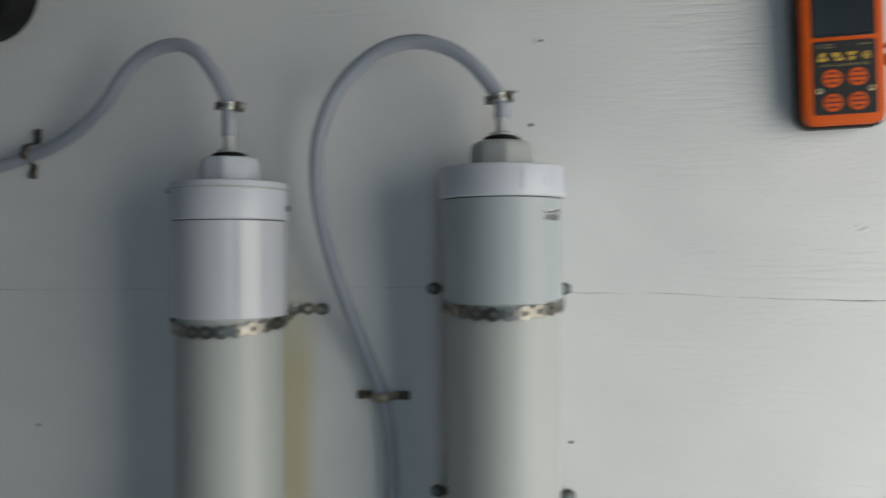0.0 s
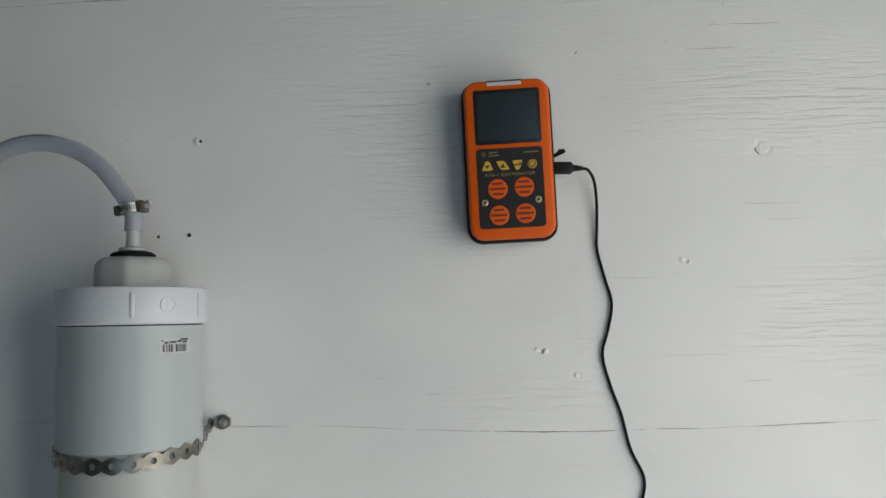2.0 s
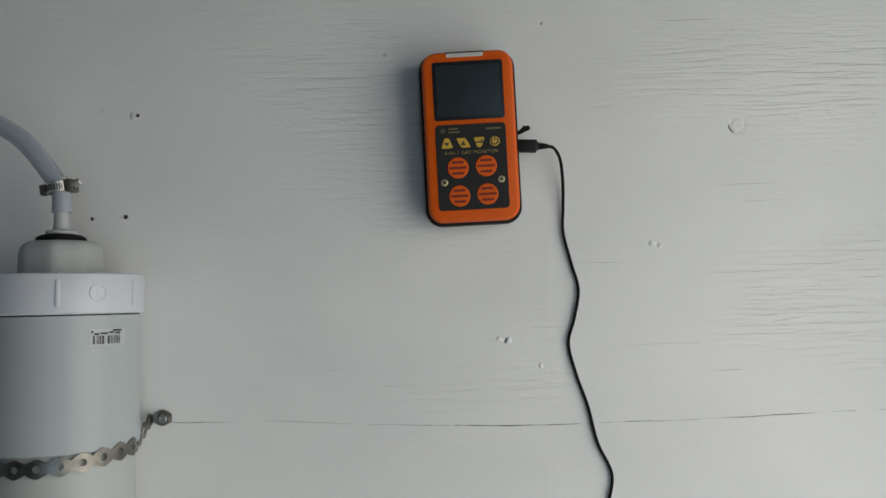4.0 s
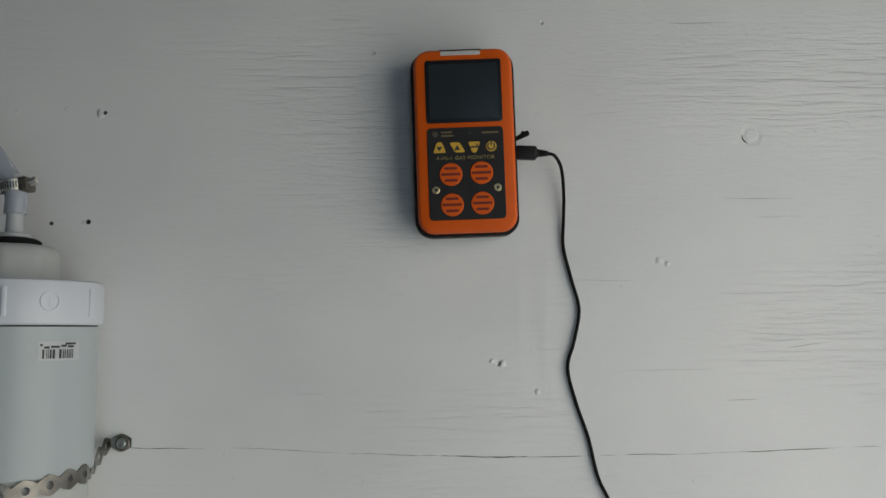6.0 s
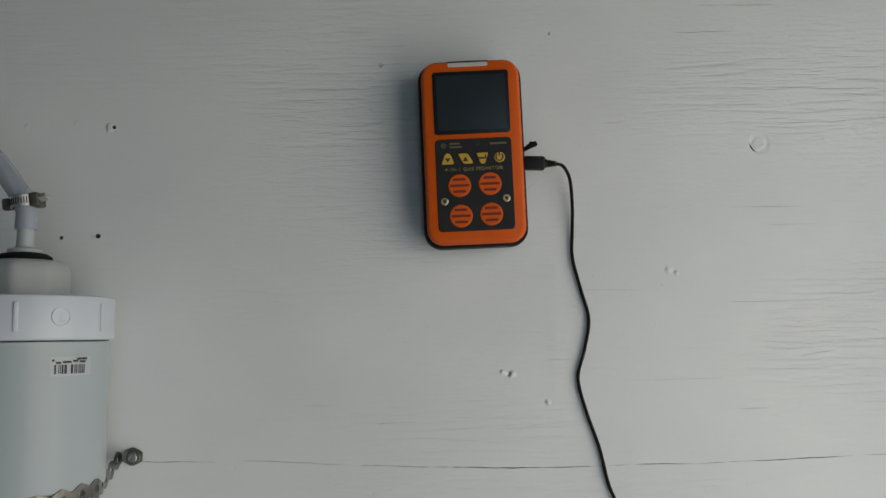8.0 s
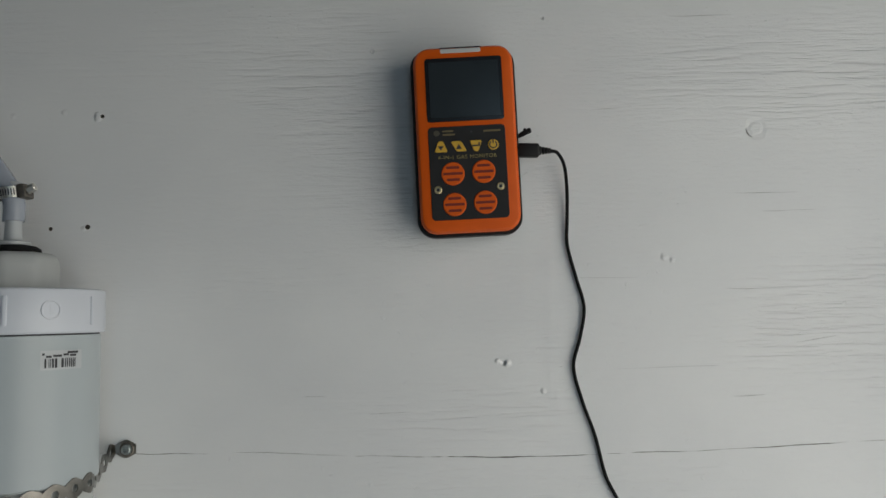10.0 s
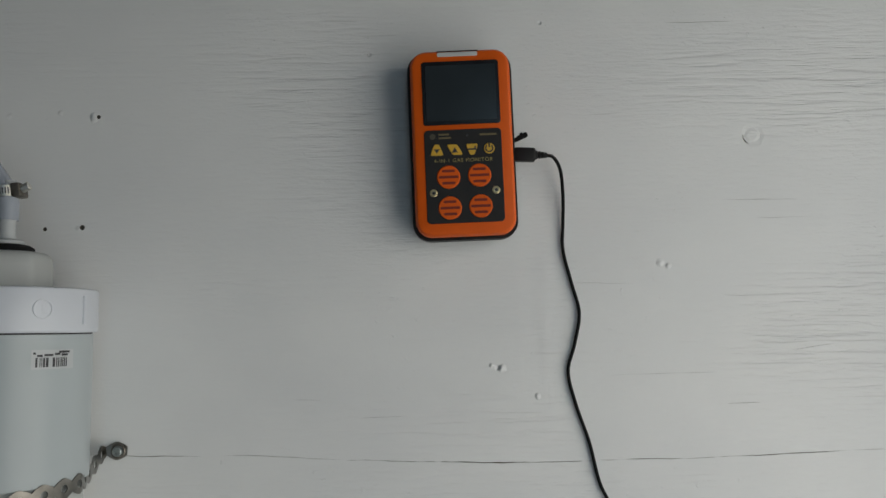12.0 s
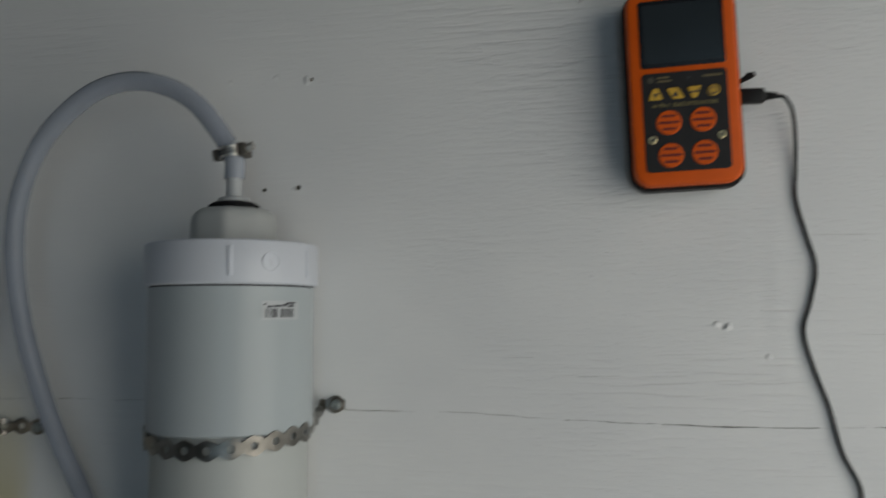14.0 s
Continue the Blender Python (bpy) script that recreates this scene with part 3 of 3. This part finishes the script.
LOOP = [(-0.3095, -0.0635, 1.4985), (-0.3100, -0.0635, 1.514), (-0.3190, -0.063, 1.530), (-0.3400, -0.061, 1.5550), (-0.364, -0.059, 1.5708), (-0.393, -0.058, 1.5785), (-0.424, -0.057, 1.5750),
      (-0.4525, -0.056, 1.5592), (-0.479, -0.055, 1.532), (-0.497, -0.053, 1.492), (-0.502, -0.050, 1.450), (-0.498, -0.046, 1.404), (-0.486, -0.040, 1.352), (-0.470, -0.033, 1.303),
      (-0.455, -0.020, 1.257), (-0.4430, -0.0125, 1.217), (-0.4345, -0.012, 1.168), (-0.432, -0.012, 1.10), (-0.430, -0.012, 0.90), (-0.430, -0.012, 0.50), (-0.430, -0.014, 0.006)]
loop_hose = hose(LOOP,
     "clear grey vinyl hose looping from the smooth-capped pipe down the wall")
hose([(-0.5905, -0.0635, 1.4890), (-0.5905, -0.0635, 1.512), (-0.5945, -0.063, 1.531), (-0.6115, -0.061, 1.5605), (-0.632, -0.058, 1.5815), (-0.657, -0.054, 1.5890), (-0.689, -0.048, 1.5835), (-0.7185, -0.042, 1.5655),
      (-0.7505, -0.033, 1.5325), (-0.787, -0.023, 1.508), (-0.824, -0.015, 1.491), (-0.860, -0.012, 1.480), (-0.930, -0.012, 1.463), (-1.10, -0.012, 1.44), (-1.40, -0.012, 1.43), (-1.69, -0.012, 1.43)],
     "clear grey vinyl hose arching from the rimmed pipe along the wall")


HOSE_MARK = material("dull_hose_mark", (0.13, 0.15, 0.19), 0.5)


def bend_marks(t, points, first, last):
    """Short dull dark bars along the outer bend of a hose."""
    for i in range(first, last):
        p, tan = points[i], (points[i + 1] - points[i - 1]).normalized()
        out = Vector((tan.z, 0, -tan.x)).normalized()
        out = out if out.z > 0 else -out
        nrm = (out * 0.80 + Vector((0, -0.60, 0))).normalized()
        side = tan.cross(nrm).normalized()
        half = 0.0010 + 0.0006 * ((i * 7) % 3)
        m = Matrix((tan, side, nrm)).transposed().to_4x4()
        m.translation = p + nrm * 0.0074
        part("bend_mark", box(bmesh.new(), -half, half, -0.0016, 0.0016, -0.0003, 0.00012), HOSE_MARK, t).matrix_local = m


def hose_clamp(m, label):
    t = thing("hose_clamp", m @ Matrix.Diagonal((0.94, 0.94, 0.94, 1)), label, "hose clamp", "worm clamps on the hoses")
    band = part("band", lathe([(0.0089, -0.0042), (0.0098, -0.0042), (0.0098, 0.0042), (0.0089, 0.0042), (0.0089, -0.0042)], 40), STEEL, t, "stainless band")
    for k in range(9):
        bm = box(bmesh.new(), -0.0004, 0.0004, -0.0003, 0.0003, -0.0024, 0.0024)
        part("slot", bm, INK, band).matrix_local = Matrix.Rotation(radians(-140 + k * 11), 4, "Z") @ pose(0.0098, 0, 0, 0, 0, 90)
    part("housing", box(bmesh.new(), 0.0075, 0.0140, -0.0078, 0.0065, -0.0052, 0.0052, 0.0012), DARKMET, t, "dark worm housing")
    part("screw", lathe([(0, -0.002), (0.0034, -0.002), (0.0034, 0.0035), (0.0026, 0.0042), (0, 0.0042)], 8), STEEL, t, "hex screw head").matrix_local = pose(0.0160, -0.003, 0.001, 0, 72, 0)
    part("band_tail", box(bmesh.new(), -0.0150, -0.0086, -0.0042, 0.0020, -0.0044, 0.0044, 0.0010), DARKMET, t, "folded band tail")
    return t


bend_marks(loop_hose, smooth_path(LOOP, 8), 38, 62)
hose_clamp(pose(-0.3115, -0.0635, 1.5180, 0, -8, 0), "stainless worm clamp on the hose of the smooth-capped pipe")
hose_clamp(pose(-0.5905, -0.0635, 1.5200, 0, 4, 0), "stainless worm clamp on the hose of the rimmed pipe")


def hose_clip(m, label, mat):
    """A small saddle over a hose with an ear and screw at either side, along local x."""
    t = thing("hose_clip", m, label, "hose clip", "clips holding the hoses")
    prof = [(-0.029, 0.0008), (-0.013, 0.0008)] + [(0.0098 * math.cos(radians(a)), 0.012 + 0.0098 * math.sin(radians(a))) for a in range(180, -1, -15)] + [(0.013, 0.0008), (0.029, 0.0008)]
    bm = bmesh.new()
    rows = [[bm.verts.new((x, -y, z)) for z in (-0.0045, 0.0045)] for x, y in prof]
    for p, q in zip(rows, rows[1:]):
        bm.faces.new((p[0], q[0], q[1], p[1]))
    band = part("saddle", bm, mat, t, "bent metal saddle")
    mod = band.modifiers.new("thickness", "SOLIDIFY")
    mod.thickness, mod.offset = 0.0009, 0
    for x in (-0.024, 0.024):
        part("screw", lathe([(0, 0), (0.0050, 0), (0.0050, 0.002), (0.0036, 0.0042), (0, 0.0046)], 16), DARKMET, t, "dark screw head").matrix_local = pose(x, -0.0010, 0, 90, 0, 0)
    return t


hose_clip(pose(-0.4440, -0.0005, 1.2165, 0, 0, 0), "tarnished metal clip pinning the hose to the wall", OLDCLIP)
hose_clip(pose(-0.8560, -0.0005, 1.4850, 0, -83, 0), "dark metal clip across the arching hose", DARKMET)

# round black housing at the wall's far end
black = thing("wall_fixture", pose(-0.910, 0, 1.676), "round black plastic housing fixed to the wall", "fixture")
part("housing", lathe([(0, 0), (0.057, 0), (0.061, 0.004), (0.061, 0.034), (0.058, 0.042), (0.050, 0.047), (0.040, 0.048), (0.038, 0.046), (0, 0.046)], 64), BLACK, black).matrix_local = pose(0, 0, 0, 90, 0, 0)


# ---- gas monitor ----
W, H = 0.0745, 0.1405
mon = thing("gas_monitor", pose(0.0110, 0, 1.5575, 0.0, -1.8, 0) @ pose(0, 0, 0, 2.0, 0, 0), "orange and black handheld gas monitor hung on the wall", "gas monitor")


def mpart(name, bm, mat, parent=mon, label="", smooth=True):
    return part(name, bm, mat, parent, label, smooth)


mpart("back_shell", loft([([(x - 0.0003, z - 0.0001) for x, z in rounded(W + dw, H + dh, rr)], y) for dw, dh, rr, y in ((-0.008, -0.008, 0.009, -0.0045), (0.003, 0.001, 0.012, -0.0075), (0.0048, 0.0018, 0.0135, -0.011), (0.0048, 0.0018, 0.0135, -0.0205), (0.0038, 0.0014, 0.0125, -0.0235))]), BLACK, label="black plastic back half")
mpart("front_shell", loft([([(x, z + 0.0008) for x, z in rounded(W - d, H - 0.0014 - d, rr)], y) for d, rr, y in ((0, 0.012, -0.0232), (0, 0.012, -0.0300), (0.0012, 0.0115, -0.0328), (0.0040, 0.0100, -0.0347), (0.0075, 0.0085, -0.0352))]), ORANGE, label="orange rubbery bumper shell")
mpart("hanging_clip", box(bmesh.new(), -0.012, 0.012, -0.0055, 0.0, 0.010, 0.055, 0.001), BLACK, label="black belt clip behind")
F = -0.0352


def at_face(outline, dx, dz):
    return [(x + dx, z + dz) for x, z in outline]


rim = mpart("display_bezel", plate(at_face(rounded(0.0572, 0.0478, 0.0022), 0.0, 0.0376), F + 0.002, F - 0.0006, 0.0004), GLASSRIM, label="black glossy display surround")
mpart("display", plate(at_face(rounded(0.0520, 0.0418, 0.0012), 0.0, 0.0376), F, F - 0.0009, 0.0002), SCREEN, rim, "switched-off dark display")
mpart("keypad_panel", plate(at_face(rounded(0.0572, 0.0695, 0.0032), 0.0, -0.0246), F + 0.002, F - 0.0005, 0.0004), PANEL, label="charcoal keypad panel")
mpart("alarm_light", plate(at_face(rounded(0.0300, 0.0034, 0.0010), -0.0015, H / 2 - 0.0036), F + 0.006, F - 0.0002, 0.0003), SILVER, label="pale alarm light strip")
mpart("alarm_seam", plate(at_face(rounded(0.0310, 0.0016, 0.0005), -0.0015, H / 2 - 0.0012), F + 0.010, F + 0.0012, 0.0002), BLACK, label="black seam above the alarm light")
K = F - 0.0005


def poly_round(pts, r, n=5):
    """A polygon with rounded corners."""
    out = []
    for i, p in enumerate(pts):
        p, a, b = Vector(p), Vector(pts[i - 1]), Vector(pts[(i + 1) % len(pts)])
        u, v = (a - p).normalized() * r, (b - p).normalized() * r
        for k in range(n + 1):
            t = k / n
            q = p + u * (1 - t) ** 2 + v * t * t
            out.append((q.x, q.y))
    return out


def circle(r, n=32):
    return [(r * math.cos(2 * math.pi * k / n), r * math.sin(2 * math.pi * k / n)) for k in range(n)]


kz = -0.0050
keys = [
    (-0.0195, poly_round([(-0.0062, -0.0050), (0.0062, -0.0050), (0.0022, 0.0056), (-0.0022, 0.0056)], 0.0020), [(-0.0028, 0.0008), (0.0028, 0.0008), (0.0, -0.0032)]),
    (-0.0062, poly_round([(-0.0075, 0.0050), (0.0022, 0.0050), (0.0075, -0.0050), (-0.0022, -0.0050)], 0.0022), [(-0.0028, -0.0028), (0.0028, -0.0028), (0.0, 0.0020)]),
    (0.0065, poly_round([(-0.0058, 0.0050), (0.0058, 0.0050), (0.0020, -0.0056), (-0.0020, -0.0056)], 0.0020), None),
    (0.0192, circle(0.0050), None),
]
for i, (kx, outline, mark) in enumerate(keys):
    outline = [(x * 0.80, z * 0.78) for x, z in outline]
    mark = mark and [(x * 0.8, z * 0.8) for x, z in mark]
    key = mpart("key", plate(at_face(outline, kx, kz), K + 0.0005, K - 0.0009, 0.0004), YELLOW, mon, "yellow rubber key")
    if mark:
        mpart("key_symbol", plate(at_face(mark, kx, kz), K, K - 0.00105), INK, key, "black arrow")
    elif i == 2:
        bm = plate(at_face([(-0.003, -0.0008), (0.003, -0.0008), (0.003, 0.0022), (0.0018, 0.0022), (0.0018, 0.0004), (-0.003, 0.0004)], kx, kz), K, K - 0.00105)
        mpart("key_symbol", bm, INK, key, "black return arrow")
    else:
        ring = [(0.0031 * math.cos(radians(a)), 0.0031 * math.sin(radians(a))) for a in range(125, 416, 15)] + [(0.0021 * math.cos(radians(a)), 0.0021 * math.sin(radians(a))) for a in range(415, 124, -15)]
        bm = plate(at_face(ring, kx, kz), K, K - 0.00105)
        box(bm, kx - 0.0005, kx + 0.0005, K - 0.00105, K, kz + 0.0008, kz + 0.0038)
        mpart("key_symbol", bm, INK, key, "black power mark")
for gx, gz in ((-0.0116, -0.0252), (0.0112, -0.0246), (-0.0114, -0.0480), (0.0112, -0.0474)):
    g = mpart("sensor_grille", plate(at_face(circle(0.0086, 40), gx, gz), K + 0.0005, K - 0.0008, 0.0006), ORANGE, mon, "round orange sensor grille")
    for oz, half in ((0.0045, 0.0048), (0.0, 0.0072), (-0.0045, 0.0048)):
        mpart("slot", plate(at_face(rounded(2 * half, 0.0019, 0.0007, 3), gx, gz + oz), K, K - 0.00088), SLOT, g)
for bx, bz in ((-0.0231, -0.0366), (0.0230, -0.0360)):
    b = mpart("bolt", lathe([(0, 0), (0.0029, 0), (0.0029, 0.0006), (0.0023, 0.0011), (0.0014, 0.0011), (0.0013, 0.0003), (0, 0.0003)], 20), BRASS, mon, "small brass bolt")
    b.matrix_local = pose(bx, K + 0.0001, bz, 90, 0, 0)
    mpart("socket", lathe([(0, 0.0004), (0.00135, 0.0004), (0.00135, 0.0006), (0, 0.0006)], 6), INK, b)
# printing: a brand mark and a model mark as bars, and the lettered line
for x0, x1, z in ((-0.0178, -0.0098, 0.0066), (-0.0178, -0.0086, 0.0040)):
    mpart("brand_bar", plate(at_face(rounded(x1 - x0, 0.0013, 0.0003, 2), (x0 + x1) / 2, z), K, K - 0.0001), DULL)
mpart("brand_emblem", plate(at_face(circle(0.0022, 20), -0.0222, 0.0053), K, K - 0.0001), material("dim_print", (0.07, 0.06, 0.04), 0.5))
mpart("model_bar", plate(at_face(rounded(0.0125, 0.0014, 0.0003, 2), 0.0188, 0.0056), K, K - 0.0001), DULL)
mpart("microphone_hole", plate(at_face(circle(0.0008, 12), 0.0035, 0.0054), K, K - 0.0001), INK)
txt = bpy.data.curves.new("lettering", "FONT")
txt.body, txt.size, txt.align_x, txt.extrude, txt.space_character = "4-IN-1 GAS MONITOR", 0.0039, "CENTER", 0.00006, 1.16
tmp = new("lettering_curve", txt)
me = bpy.data.meshes.new_from_object(tmp.evaluated_get(bpy.context.evaluated_depsgraph_get()))
bpy.data.objects.remove(tmp)
me.materials.clear()
me.materials.append(PRINT)
words = new("lettering", me)
words.parent, words.matrix_local = mon, pose(-0.0002, K - 0.0001, -0.0142, 90, 0, 0)
tagged(words, "gold printed words 4-IN-1 GAS MONITOR")
# rubber cover of the charging port, swung open
bm = tube(smooth_path([(W / 2 - 0.001, -0.018, 0.0026), (W / 2 + 0.003, -0.018, 0.0036), (W / 2 + 0.007, -0.019, 0.0052), (W / 2 + 0.0105, -0.019, 0.0064)], 4), 0.0017, 10)
flap = box(bmesh.new(), -0.0042, 0.0042, -0.0018, 0.0018, -0.0019, 0.0019, 0.0009)
box(flap, -0.0010, 0.0012, -0.0016, 0.0016, 0.0012, 0.0030, 0.0005)
flap.transform(pose(W / 2 + 0.0082, -0.0188, 0.0060, 0, -24, 0))
flap_mesh = bpy.data.meshes.new("flap")
flap.to_mesh(flap_mesh)
flap.free()
bm.from_mesh(flap_mesh)
bpy.data.meshes.remove(flap_mesh)
mpart("port_cover", bm, RUBBER, mon, "open black rubber port cover")

# ---- charging cable ----
cable = thing("usb_cable", pose(0, 0, 0), "thin black charging cable plugged into the gas monitor", "cable")
part("plug", box(bmesh.new(), 0.0, 0.0165, -0.0042, 0.0042, -0.0052, 0.0052, 0.0018, 3), BLACK, cable, "black moulded plug").matrix_local = pose(0.0495, -0.0185, 1.5505, 0, 2, 0)
bm = lathe([(0, 0), (0.0036, 0), (0.0032, 0.002), (0.0022, 0.0024), (0.0030, 0.003), (0.0030, 0.0042), (0.0020, 0.0046), (0.0026, 0.0052), (0.0026, 0.0064), (0.0018, 0.0070), (0.0023, 0.0076), (0.0020, 0.0092), (0, 0.0092)], 18)
part("strain_relief", bm, BLACK, cable, "ribbed strain relief").matrix_local = pose(0.0655, -0.0185, 1.5500, 0, 92, 0)
cord = [(0.0735, -0.0183, 1.5497), (0.0790, -0.0170, 1.5480), (0.0845, -0.0120, 1.5390), (0.0868, -0.006, 1.5200), (0.0866, -0.003, 1.4990), (0.0862, -0.0024, 1.4790), (0.0920, -0.0022, 1.4540), (0.0975, -0.0022, 1.4310),
        (0.0935, -0.0022, 1.4075), (0.0880, -0.0022, 1.3860), (0.0938, -0.0022, 1.3600), (0.1025, -0.0022, 1.3340), (0.1095, -0.0022, 1.3040), (0.1205, -0.0022, 1.2780), (0.1160, -0.0022, 1.2520), (0.1135, -0.0022, 1.238),
        (0.1210, -0.0022, 1.210), (0.1290, -0.0022, 1.184), (0.1250, -0.0022, 1.160), (0.1150, -0.0022, 1.134), (0.1150, -0.0022, 1.08), (0.125, -0.0022, 0.90), (0.120, -0.0022, 0.50), (0.122, -0.003, 0.02)]
part("cord", tube(smooth_path([(x + 0.001, y, z) for x, y, z in cord], 8), 0.00132, 10), RUBBER, cable, "thin black cord")
